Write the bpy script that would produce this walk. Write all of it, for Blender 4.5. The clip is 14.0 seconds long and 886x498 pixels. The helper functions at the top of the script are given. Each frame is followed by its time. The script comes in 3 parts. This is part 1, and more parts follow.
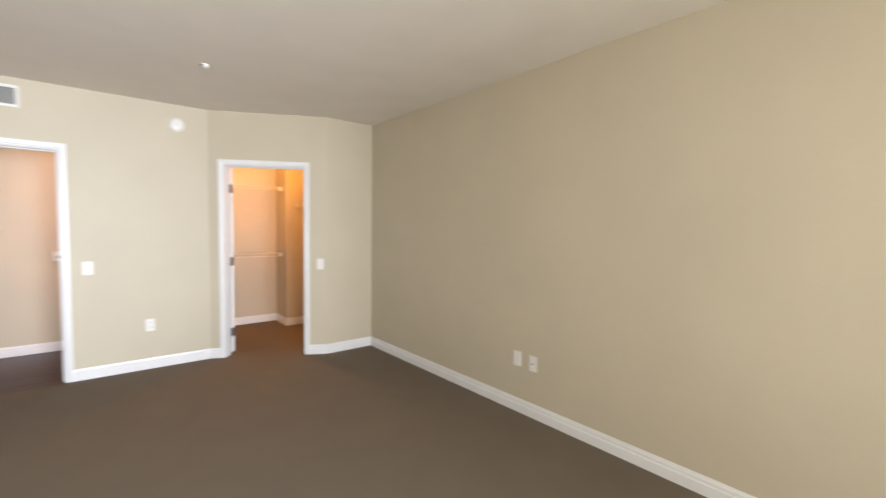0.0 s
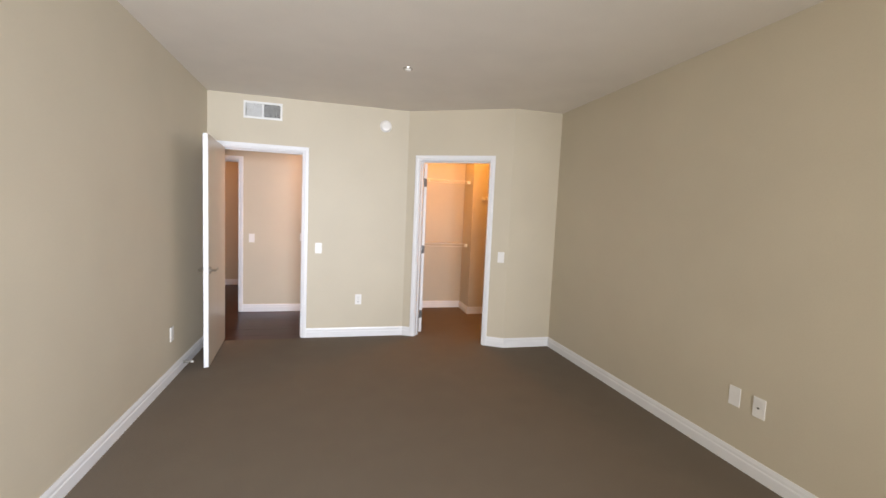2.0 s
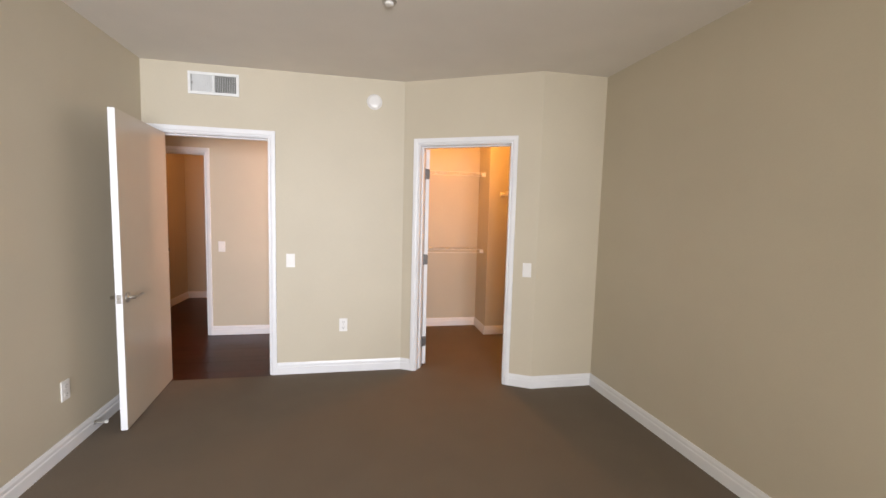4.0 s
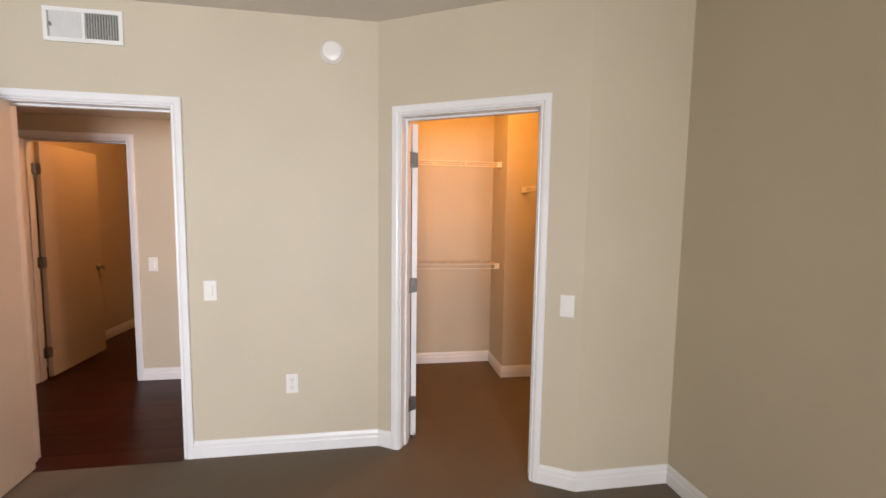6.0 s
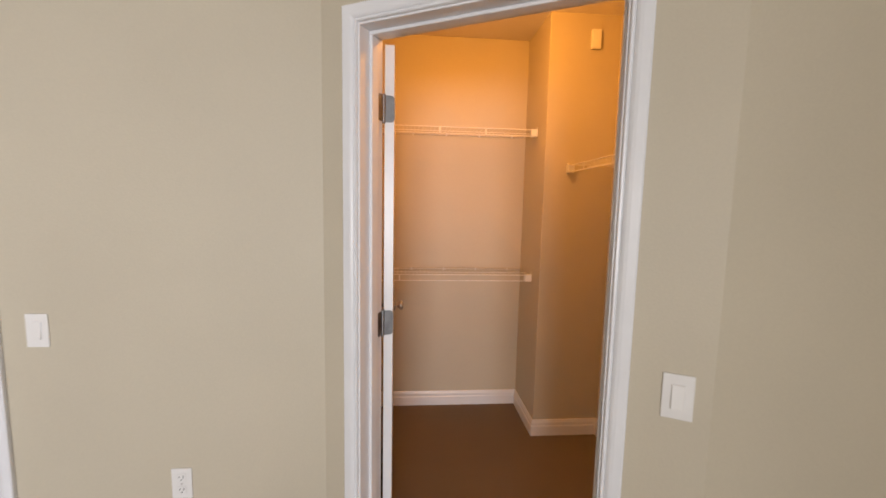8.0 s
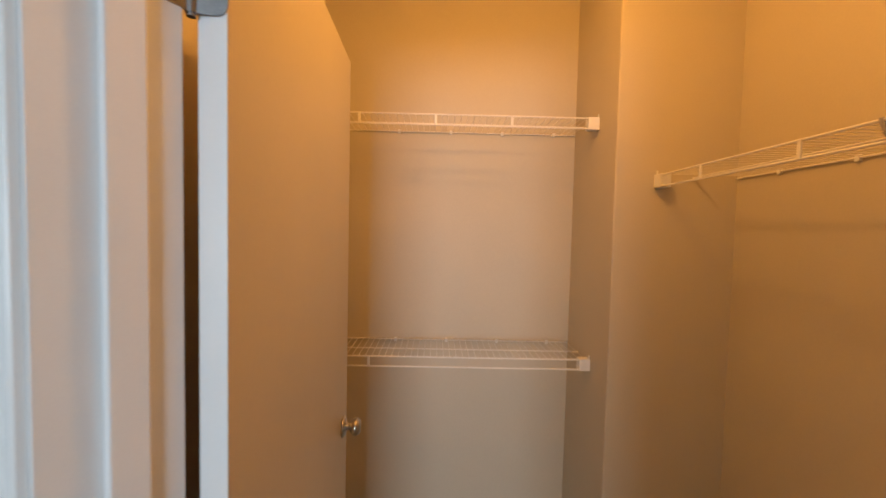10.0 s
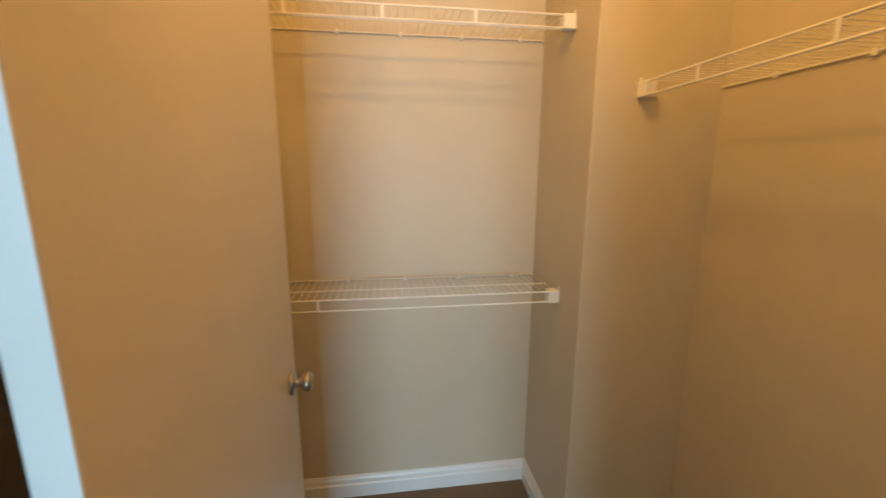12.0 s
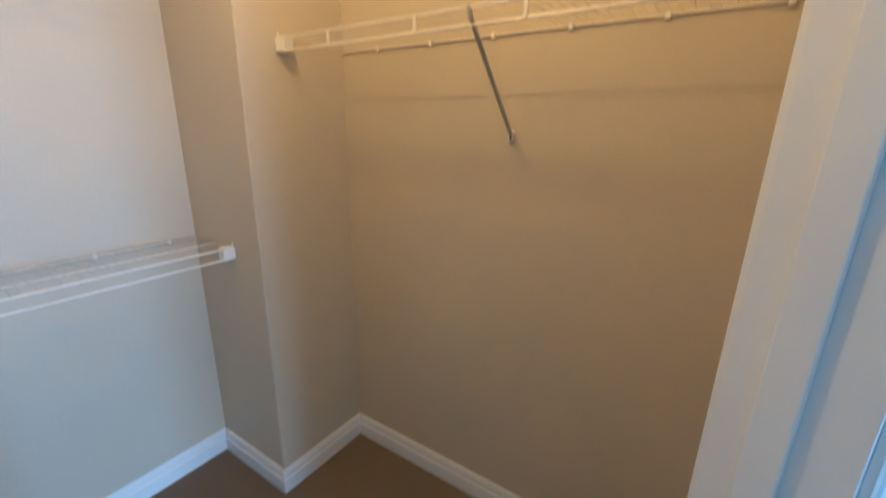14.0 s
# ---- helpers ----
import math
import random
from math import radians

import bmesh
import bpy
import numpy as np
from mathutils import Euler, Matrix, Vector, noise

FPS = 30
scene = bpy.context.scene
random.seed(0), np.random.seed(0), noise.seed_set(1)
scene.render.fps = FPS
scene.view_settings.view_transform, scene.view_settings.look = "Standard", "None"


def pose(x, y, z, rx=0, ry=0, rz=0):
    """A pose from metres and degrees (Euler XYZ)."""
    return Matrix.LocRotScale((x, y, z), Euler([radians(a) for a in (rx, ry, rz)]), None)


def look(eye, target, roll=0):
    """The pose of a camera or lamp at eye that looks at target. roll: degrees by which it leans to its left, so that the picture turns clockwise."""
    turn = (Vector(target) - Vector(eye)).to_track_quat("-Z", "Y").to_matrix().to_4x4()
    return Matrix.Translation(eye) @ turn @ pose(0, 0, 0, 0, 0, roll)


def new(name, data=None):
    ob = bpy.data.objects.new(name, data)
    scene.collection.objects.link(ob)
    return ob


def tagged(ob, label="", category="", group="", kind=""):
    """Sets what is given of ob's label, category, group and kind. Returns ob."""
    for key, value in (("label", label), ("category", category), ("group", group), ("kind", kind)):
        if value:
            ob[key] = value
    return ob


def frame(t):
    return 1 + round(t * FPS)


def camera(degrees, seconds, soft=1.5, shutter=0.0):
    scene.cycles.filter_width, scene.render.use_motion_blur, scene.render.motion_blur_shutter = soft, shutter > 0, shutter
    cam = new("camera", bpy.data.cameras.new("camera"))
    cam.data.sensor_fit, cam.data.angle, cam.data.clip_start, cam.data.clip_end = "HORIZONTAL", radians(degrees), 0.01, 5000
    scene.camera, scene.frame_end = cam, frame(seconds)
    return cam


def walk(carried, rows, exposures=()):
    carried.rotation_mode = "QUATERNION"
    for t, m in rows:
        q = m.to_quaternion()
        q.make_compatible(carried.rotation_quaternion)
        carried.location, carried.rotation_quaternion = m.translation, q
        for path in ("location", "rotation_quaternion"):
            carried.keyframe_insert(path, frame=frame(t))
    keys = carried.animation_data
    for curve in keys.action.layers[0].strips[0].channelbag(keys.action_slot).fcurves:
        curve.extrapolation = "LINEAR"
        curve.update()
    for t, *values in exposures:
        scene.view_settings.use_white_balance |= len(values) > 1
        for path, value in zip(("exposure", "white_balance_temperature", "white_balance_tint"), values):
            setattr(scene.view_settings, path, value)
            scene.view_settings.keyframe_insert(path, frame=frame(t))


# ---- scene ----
cam = camera(94.8, 14.0, shutter=0.4)
PATH = [
    (0, (0.338, -0.076, 1.429), (1.607, 1.467, 1.321), 0.8),
    (0.5, (0.354, -0.111, 1.437), (1.154, 1.718, 1.33), 1.4),
    (1, (0.367, -0.163, 1.438), (0.884, 1.765, 1.317), 1.9),
    (1.5, (0.405, -0.129, 1.427), (0.853, 1.815, 1.29), 2.3),
    (2, (0.442, 0.067, 1.43), (0.923, 2.002, 1.268), 2.5),
    (2.2, (0.489, 0.154, 1.419), (0.985, 2.085, 1.269), 2.4),
    (4.3, (0.861, 1.257, 1.454), (1.229, 3.215, 1.279), 1.2),
    (4.5, (0.92, 1.376, 1.435), (1.276, 3.337, 1.269), 1.0),
    (5, (1.022, 1.671, 1.461), (1.379, 3.631, 1.29), 0.9),
    (5.5, (1.071, 1.935, 1.453), (1.416, 3.898, 1.287), 1.1),
    (6, (1.162, 2.253, 1.47), (1.47, 4.222, 1.305), 0.8),
    (6.5, (1.283, 2.555, 1.468), (1.522, 4.531, 1.273), 0.6),
    (7, (1.37, 2.785, 1.476), (1.546, 4.765, 1.257), 1.0),
    (7.2, (1.386, 2.882, 1.472), (1.558, 4.862, 1.251), 1.1),
    (9.3, (1.578, 4.043, 1.48), (1.706, 6.032, 1.313), 1.5),
    (9.5, (1.592, 4.149, 1.498), (1.693, 6.141, 1.346), 1.5),
    (10, (1.657, 4.34, 1.516), (1.687, 6.338, 1.425), 1.3),
    (10.5, (1.709, 4.422, 1.545), (1.641, 6.421, 1.54), 1.2),
    (11, (1.686, 4.427, 1.557), (1.57, 6.423, 1.588), 1.4),
    (11.5, (1.677, 4.459, 1.524), (1.629, 6.454, 1.386), 1.0),
    (12, (1.638, 4.535, 1.469), (1.912, 6.476, 1.077), 0.2),
    (12.5, (1.559, 4.583, 1.49), (2.542, 6.3, 1.201), 1.8),
    (13, (1.565, 4.534, 1.517), (2.997, 5.923, 1.386), 2.3),
    (13.5, (1.531, 4.475, 1.523), (3.158, 5.621, 1.326), 1.4),
    (14, (1.496, 4.489, 1.448), (3.099, 5.543, 0.885), 1.1),
]
EXPOSURES = [
    (0, 0.22, 6120, 13), (1.0, 0.08, 6120, 14), (4.3, 0.03, 6300, 16), (7.2, -0.24, 6430, 17), (9.4, -0.45, 6450, 17),
    (10.4, -0.48, 4850, -6), (12.0, -0.22, 4600, -13), (13.3, -0.2, 3700, -7), (14.0, -0.03, 3500, -8),
]
walk(cam, [(t, look(*r)) for t, *r in PATH], EXPOSURES)

# ---------------------------------------------------------------- light
world = bpy.data.worlds.new("sky")
scene.world = world
world.use_nodes = True
wn = world.node_tree.nodes
sky = wn.new("ShaderNodeTexSky")
sky.sky_type, sky.sun_disc = "NISHITA", False
sky.sun_elevation, sky.sun_rotation = radians(50), radians(250)
world.node_tree.links.new(sky.outputs[0], wn["Background"].inputs[0])
wn["Background"].inputs[1].default_value = 0.015


def area_lamp(name, x, y, z, target, sx, sy, watts, colour, spread=180):
    d = bpy.data.lights.new(name, "AREA")
    d.shape, d.size, d.size_y, d.energy, d.color, d.spread = "RECTANGLE", sx, sy, watts, colour, radians(spread)
    ob = new(name, d)
    ob.matrix_world = look((x, y, z), target)
    return ob


def point_lamp(name, x, y, z, watts, colour, radius):
    d = bpy.data.lights.new(name, "POINT")
    d.energy, d.color, d.shadow_soft_size = watts, colour, radius
    ob = new(name, d)
    ob.location = (x, y, z)
    return ob


# sky light through the bedroom window with an added upward fill lamp, the closet, hall and far room lamps
area_lamp("window_daylight", 0.80, -2.55, 1.30, (-0.95, 4.2, 0.95), 2.1, 1.8, 72, (0.88, 0.935, 1.0), 78)
# added warm fill aimed up to brighten ceiling and walls, no source seen
area_lamp("upward_fill_light", 0.80, -2.54, 0.95, (0.45, 3.2, 2.7), 2.1, 1.1, 80, (1.0, 0.94, 0.79), 140)
point_lamp("closet_lamp_light", 1.87, 5.15, 2.44, 32, (1.0, 0.39, 0.05), 0.04)
point_lamp("hall_lamp_light", 0.80, 5.40, 2.12, 30, (1.0, 0.55, 0.36), 0.06)
point_lamp("far_room_lamp_light", -1.05, 6.66, 2.42, 19, (1.0, 0.38, 0.09), 0.06)


# ---------------------------------------------------------------- materials
def material(name, colour, rough=0.6, metal=0.0, fine=0.0, fine_scale=400, blotch=0.06, blotch_scale=3.0, bump=0.0, bump_scale=300,
             coat=0.0):
    m = bpy.data.materials.new(name)
    m.use_nodes = True
    nt = m.node_tree
    bsdf = nt.nodes["Principled BSDF"]
    bsdf.inputs["Roughness"].default_value = rough
    bsdf.inputs["Metallic"].default_value = metal
    bsdf.inputs["Coat Weight"].default_value = coat
    geo = nt.nodes.new("ShaderNodeNewGeometry")
    pos = geo.outputs["Position"]

    def noise_tex(scale, detail):
        n = nt.nodes.new("ShaderNodeTexNoise")
        n.inputs["Scale"].default_value, n.inputs["Detail"].default_value = scale, detail
        nt.links.new(pos, n.inputs["Vector"])
        return n.outputs["Fac"]

    def scaled(fac, amount):
        r = nt.nodes.new("ShaderNodeMapRange")
        r.inputs["From Min"].default_value, r.inputs["From Max"].default_value = 0.3, 0.7
        r.inputs["To Min"].default_value, r.inputs["To Max"].default_value = 1 - amount, 1 + amount
        nt.links.new(fac, r.inputs["Value"])
        return r.outputs[0]

    mul = nt.nodes.new("ShaderNodeMath")
    mul.operation = "MULTIPLY"
    nt.links.new(scaled(noise_tex(blotch_scale, 4), blotch), mul.inputs[0])
    nt.links.new(scaled(noise_tex(fine_scale, 2), fine), mul.inputs[1])
    mix = nt.nodes.new("ShaderNodeVectorMath")
    mix.operation = "SCALE"
    mix.inputs[0].default_value = colour
    nt.links.new(mul.outputs[0], mix.inputs["Scale"])
    nt.links.new(mix.outputs[0], bsdf.inputs["Base Color"])
    if bump:
        b = nt.nodes.new("ShaderNodeBump")
        b.inputs["Strength"].default_value, b.inputs["Distance"].default_value = bump, 0.002
        nt.links.new(noise_tex(bump_scale, 3), b.inputs["Height"])
        nt.links.new(b.outputs[0], bsdf.inputs["Normal"])
    return m


PAINT = material("beige_wall_paint", (0.56, 0.505, 0.392), 0.55, fine=0.015, fine_scale=160, blotch=0.03, blotch_scale=1.7, bump=0.22, bump_scale=170)
CEILING = material("ceiling_paint", (0.74, 0.70, 0.64), 0.8, fine=0.02, fine_scale=120, blotch=0.025, bump=0.35, bump_scale=110)
TRIM = material("white_gloss_trim", (0.79, 0.80, 0.82), 0.32, fine=0.01, blotch=0.025, blotch_scale=7, bump=0.04, bump_scale=60)
DOOR = material("pale_beige_door_paint", (0.585, 0.525, 0.44), 0.30, fine=0.01, fine_scale=120, blotch=0.03, blotch_scale=2.5, bump=0.06, bump_scale=70)
CARPET = material("taupe_carpet", (0.158, 0.127, 0.094), 0.95, fine=0.22, fine_scale=260, blotch=0.035, blotch_scale=4, bump=1.0, bump_scale=320)
PLASTIC = material("white_plastic", (0.80, 0.79, 0.77), 0.35, blotch=0.02, blotch_scale=20)
DARK = material("dark_slot", (0.03, 0.028, 0.026), 0.6, blotch=0.1, blotch_scale=30)
VENT = material("white_enamel_grille", (0.78, 0.79, 0.78), 0.4, blotch=0.03, blotch_scale=15)
DUCT = material("shaded_duct", (0.17, 0.17, 0.16), 0.8, blotch=0.2, blotch_scale=12)
WIRE = material("white_vinyl_wire", (0.80, 0.77, 0.72), 0.35, blotch=0.04, blotch_scale=18)
NICKEL = material("satin_nickel", (0.52, 0.50, 0.47), 0.28, 1.0, fine=0.04, fine_scale=500, blotch=0.06, blotch_scale=25)
HINGE = material("worn_steel_hinge", (0.30, 0.31, 0.33), 0.38, 1.0, fine=0.05, fine_scale=400, blotch=0.15, blotch_scale=40)
GLASS_WHITE = material("frosted_glass", (0.85, 0.83, 0.78), 0.4, blotch=0.02)
# mid grey for the shelf brace, darker than the shelf wire
BRACE_GREY = material("dull_grey_brace", (0.46, 0.44, 0.40), 0.5, 0.2, fine=0.05, fine_scale=300, blotch=0.12, blotch_scale=30)
RUBBER = material("white_rubber", (0.72, 0.72, 0.70), 0.7, blotch=0.05, blotch_scale=40)


def plank_floor_material():
    m = bpy.data.materials.new("dark_red_wood")
    m.use_nodes = True
    nt = m.node_tree
    bsdf = nt.nodes["Principled BSDF"]
    geo = nt.nodes.new("ShaderNodeNewGeometry")
    mp = nt.nodes.new("ShaderNodeMapping")
    mp.inputs["Scale"].default_value = (2.0, 40.0, 1.0)
    nt.links.new(geo.outputs["Position"], mp.inputs[0])
    n = nt.nodes.new("ShaderNodeTexNoise")
    n.inputs["Scale"].default_value, n.inputs["Detail"].default_value = 1.5, 6
    nt.links.new(mp.outputs[0], n.inputs["Vector"])
    info = nt.nodes.new("ShaderNodeObjectInfo")
    add = nt.nodes.new("ShaderNodeMath")
    add.operation = "MULTIPLY_ADD"
    add.inputs[1].default_value, add.inputs[2].default_value = 0.35, 0.0
    nt.links.new(info.outputs["Random"], add.inputs[0])
    tot = nt.nodes.new("ShaderNodeMath")
    nt.links.new(add.outputs[0], tot.inputs[0])
    nt.links.new(n.outputs["Fac"], tot.inputs[1])
    ramp = nt.nodes.new("ShaderNodeValToRGB")
    ramp.color_ramp.elements[0].position, ramp.color_ramp.elements[0].color = 0.3, (0.019, 0.004, 0.003, 1)
    ramp.color_ramp.elements[1].position, ramp.color_ramp.elements[1].color = 1.0, (0.050, 0.010, 0.0065, 1)
    nt.links.new(tot.outputs[0], ramp.inputs[0])
    nt.links.new(ramp.outputs[0], bsdf.inputs["Base Color"])
    bsdf.inputs["Roughness"].default_value = 0.30
    bsdf.inputs["Specular IOR Level"].default_value = 0.18
    return m


WOOD = plank_floor_material()


def lamp_glass():
    m = bpy.data.materials.new("lit_lamp_glass")
    m.use_nodes = True
    b = m.node_tree.nodes["Principled BSDF"]
    b.inputs["Base Color"].default_value = (0.85, 0.8, 0.7, 1)
    b.inputs["Emission Color"].default_value = (1.0, 0.62, 0.28, 1)
    b.inputs["Emission Strength"].default_value = 6.0
    return m


LAMP = lamp_glass()


# ---------------------------------------------------------------- mesh helpers
def finish(name, bm, mat, smooth=False):
    bmesh.ops.recalc_face_normals(bm, faces=bm.faces)
    me = bpy.data.meshes.new(name)
    bm.to_mesh(me)
    bm.free()
    me.materials.append(mat)
    if smooth:
        for p in me.polygons:
            p.use_smooth = True
    return me


def part(name, bm, mat, parent=None, label="", smooth=False):
    ob = new(name, finish(name, bm, mat, smooth))
    if parent is not None:
        ob.parent = parent
    if label:
        tagged(ob, label)
    return ob


def thing(name, label, category, m=None, kind="", group=""):
    ob = new(name)
    ob.empty_display_size = 0.05
    if m is not None:
        ob.matrix_world = m
    return tagged(ob, label, category, group, kind)


def box(bm, x0, y0, z0, x1, y1, z1, bevel=0.0):
    r = bmesh.ops.create_cube(bm, size=1, matrix=Matrix.LocRotScale(((x0 + x1) / 2, (y0 + y1) / 2, (z0 + z1) / 2), None, (x1 - x0, y1 - y0, z1 - z0)))
    if bevel:
        es = list({e for v in r["verts"] for e in v.link_edges})
        bmesh.ops.bevel(bm, geom=es, offset=bevel, segments=2, profile=0.5, affect="EDGES")
    return bm


def boxes(*specs, bevel=0.0):
    bm = bmesh.new()
    for s in specs:
        box(bm, *s, bevel=bevel)
    return bm


def lathe(profile, steps=24):
    """A turned shape round z from (radius, height) pairs."""
    bm = bmesh.new()
    rings = []
    for r, z in profile:
        rings.append([bm.verts.new((max(r, 1e-4) * math.cos(2 * math.pi * i / steps), max(r, 1e-4) * math.sin(2 * math.pi * i / steps), z)) for i in range(steps)])
    for a, b in zip(rings, rings[1:]):
        for i in range(steps):
            bm.faces.new((a[i], a[(i + 1) % steps], b[(i + 1) % steps], b[i]))
    bm.faces.new(rings[0])
    bm.faces.new(rings[-1])
    return bm


def rod(bm, a, b, r, n=8):
    a, b = Vector(a), Vector(b)
    q = (b - a).to_track_quat("Z", "Y").to_matrix().to_4x4()
    bmesh.ops.create_cone(bm, cap_ends=True, segments=n, radius1=r, radius2=r, depth=(b - a).length, matrix=Matrix.Translation((a + b) / 2) @ q)
    return bm


def prism(bm, pts, z0, z1):
    lo, hi = [bm.verts.new((x, y, z0)) for x, y in pts], [bm.verts.new((x, y, z1)) for x, y in pts]
    n = len(pts)
    bm.faces.new(lo)
    bm.faces.new(hi)
    for i in range(n):
        bm.faces.new((lo[i], lo[(i + 1) % n], hi[(i + 1) % n], hi[i]))
    return bm


def line_frame(p0, p1):
    """Local x along the wall from p0 to p1, local y away behind it (to the left of the way), z up."""
    return Matrix.Translation((p0[0], p0[1], 0)) @ Matrix.Rotation(math.atan2(p1[1] - p0[1], p1[0] - p0[0]), 4, "Z")


def wall(name, label, p0, p1, thick, height, openings=(), mat=None, z0=0.0):
    """A wall whose near face runs from p0 to p1, its thickness to the left; openings as (from, to, bottom, top)."""
    length = math.hypot(p1[0] - p0[0], p1[1] - p0[1])
    bm, at = bmesh.new(), 0.0
    for s0, s1, b, t in openings:
        box(bm, at, 0, z0, s0, thick, height)
        box(bm, s0, 0, t, s1, thick, height)
        if b > z0:
            box(bm, s0, 0, z0, s1, thick, b)
        at = s1
    box(bm, at, 0, z0, length, thick, height)
    ob = part(name, bm, mat or PAINT)
    ob.matrix_world = line_frame(p0, p1)
    return tagged(ob, label, "wall", kind="structure")


BASE_PROFILE = ((0, 0), (0.015, 0), (0.015, 0.060), (0.0135, 0.064), (0.0105, 0.067), (0.0105, 0.086), (0.008, 0.092), (0.005, 0.1035), (0, 0.104))


def run_profile(bm, pts, profile):
    """A moulding along pts, whose depth points to the right of the way, mitred at the corners."""
    rings = []
    n = len(pts)
    for i, p in enumerate(pts):
        dirs = []
        if i > 0:
            dirs.append((Vector(p) - Vector(pts[i - 1])).normalized())
        if i < n - 1:
            dirs.append((Vector(pts[i + 1]) - Vector(p)).normalized())
        norms = [Vector((d.y, -d.x)) for d in dirs]
        m = sum(norms, Vector((0, 0))) / len(norms)
        m = m / m.length_squared
        rings.append([bm.verts.new((p[0] + m.x * d, p[1] + m.y * d, z)) for d, z in profile])
    k = len(profile)
    for a, b in zip(rings, rings[1:]):
        for j in range(k):
            bm.faces.new((a[j], a[(j + 1) % k], b[(j + 1) % k], b[j]))
    bm.faces.new(rings[0])
    bm.faces.new(rings[-1])
    return bm


def baseboard(label, pts):
    return tagged(part("baseboard", run_profile(bmesh.new(), pts, BASE_PROFILE), TRIM), label, "baseboard", kind="structure")


# ---------------------------------------------------------------- plan
H = 2.60
DEPTH = 0.118                                   # wall thickness
ADEPTH = 0.132                                  # thickness of the angled closet wall
LEFT_FAR, LEFT_NEAR = (-0.925, 4.785), (-0.689, -2.6)
RIGHT_FAR, RIGHT_NEAR = (2.755, 4.203), (2.847, -2.6)
K1, K2 = (1.155, 4.785), (2.205, 4.203)
D = Vector((K2[0] - K1[0], K2[1] - K1[1])).normalized()
BACK = Vector((-D.y, D.x))                      # from the bedroom into the closet
CL, CR, CB = 1.144, 2.695, 6.185                # closet left, right and back faces
COLX, COLY = 2.268, 5.75                        # boxed-out corner in the closet
HALL_Y, HALL_H = 6.065, 2.24
DOOR_H = 2.043                                  # underside of the head jambs


def on_angle(s, depth=0.0):
    return (K1[0] + D.x * s + BACK.x * depth, K1[1] + D.y * s + BACK.y * depth)


# door openings: clear widths between the jambs
E0, E1 = -0.828, 0.010                          # bedroom door, along x
C0, C1 = 0.158, 0.952                           # closet door, along the angled wall from K1
I0, I1 = -1.697, -0.921                         # far room's door, along x
JB = 0.018                                      # jamb board

# ---------------------------------------------------------------- floors and ceilings
ob = part("floor", prism(bmesh.new(), [(-1.0, -2.7), (2.97, -2.7), (2.97, 6.3), (1.10, 6.3), (1.10, 4.792), (E1, 4.792), (E1, 4.754), (E0, 4.754), (E0, 4.792), (-1.0, 4.792)], -0.08, 0.0), CARPET)
tagged(ob, "taupe cut-pile carpet over bedroom and closet", "carpet", kind="structure")
ob = part("ceiling", boxes((-1.1, -2.75, H, 3.02, 6.35, H + 0.1)), CEILING)
tagged(ob, "off-white lightly textured bedroom and closet ceiling", "ceiling", kind="structure")
ob = part("ceiling_hall", boxes((-2.9, 4.91, HALL_H, 1.02, HALL_Y, HALL_H + 0.1)), CEILING)
tagged(ob, "lowered off-white hallway ceiling", "ceiling", kind="structure")
ob = part("ceiling_far_room", boxes((-2.1, HALL_Y + 0.12, H, 0.6, 8.3, H + 0.1)), CEILING)
tagged(ob, "ceiling of the small room past the hallway", "ceiling", kind="structure")

# ---------------------------------------------------------------- walls
wall("wall_left", "beige painted bedroom side wall behind the open door", (-0.6856, -2.7), (-0.929, 4.91), DEPTH, H)
wall("wall_far", "beige bedroom wall with the hallway doorway and a vent", LEFT_FAR, (1.24, 4.785), DEPTH, H,
     [(E0 - JB - LEFT_FAR[0], E1 + JB - LEFT_FAR[0], 0, DOOR_H + JB)])
wall("wall_angled", "beige angled wall with the closet doorway", K1, K2, ADEPTH, H, [(C0 - JB, C1 + JB, 0, DOOR_H + JB)])
wall("wall_return", "short beige wall beside the closet doorway", K2, (2.80, 4.203), DEPTH, H)
WIN = (1.07, 3.27, 0.10, 2.25)
wall("wall_right", "long plain beige bedroom wall", RIGHT_FAR, RIGHT_NEAR, DEPTH, H)
wall("wall_back", "beige bedroom wall at the window end", (2.97, -2.6), (-0.9, -2.6), DEPTH, H, [WIN])
wall("wall_closet_left", "beige closet side wall behind the open door", (CL, 4.85), (CL, CB + 0.1), DEPTH, H)
wall("wall_closet_back", "beige closet back wall with wire shelves", (CL, CB), (2.80, CB), DEPTH, H)
wall("wall_closet_right", "beige closet side wall with a wire shelf", (CR, CB), (CR, 4.316), DEPTH, H)
col = boxes((COLX, COLY, 0, CR + 0.02, CB + 0.02, H))
edge = [e for e in col.edges if all(abs(v.co.x - COLX) < 1e-5 and abs(v.co.y - COLY) < 1e-5 for v in e.verts)]
bmesh.ops.bevel(col, geom=edge, offset=0.006, segments=3, profile=0.5, affect="EDGES")
ob = part("wall_closet_column", col, PAINT)
tagged(ob, "boxed-out beige column in the closet corner", "wall", kind="structure")
wall("wall_hall", "beige hallway wall with a doorway to a small room", (-2.9, HALL_Y), (1.03, HALL_Y), DEPTH, HALL_H + 0.4,
     [(I0 - JB + 2.9, I1 + JB + 2.9, 0, DOOR_H + JB)])
wall("wall_hall_near", "hallway wall beside the bedroom", (-0.9, 4.90), (-2.9, 4.90), DEPTH, HALL_H + 0.1)
wall("wall_hall_end", "end wall of the hallway", (-2.88, 4.7), (-2.88, 6.2), DEPTH, HALL_H + 0.1)
wall("wall_far_room_left", "beige side wall of the small room", (-1.93, 6.18), (-1.93, 8.3), DEPTH, H)
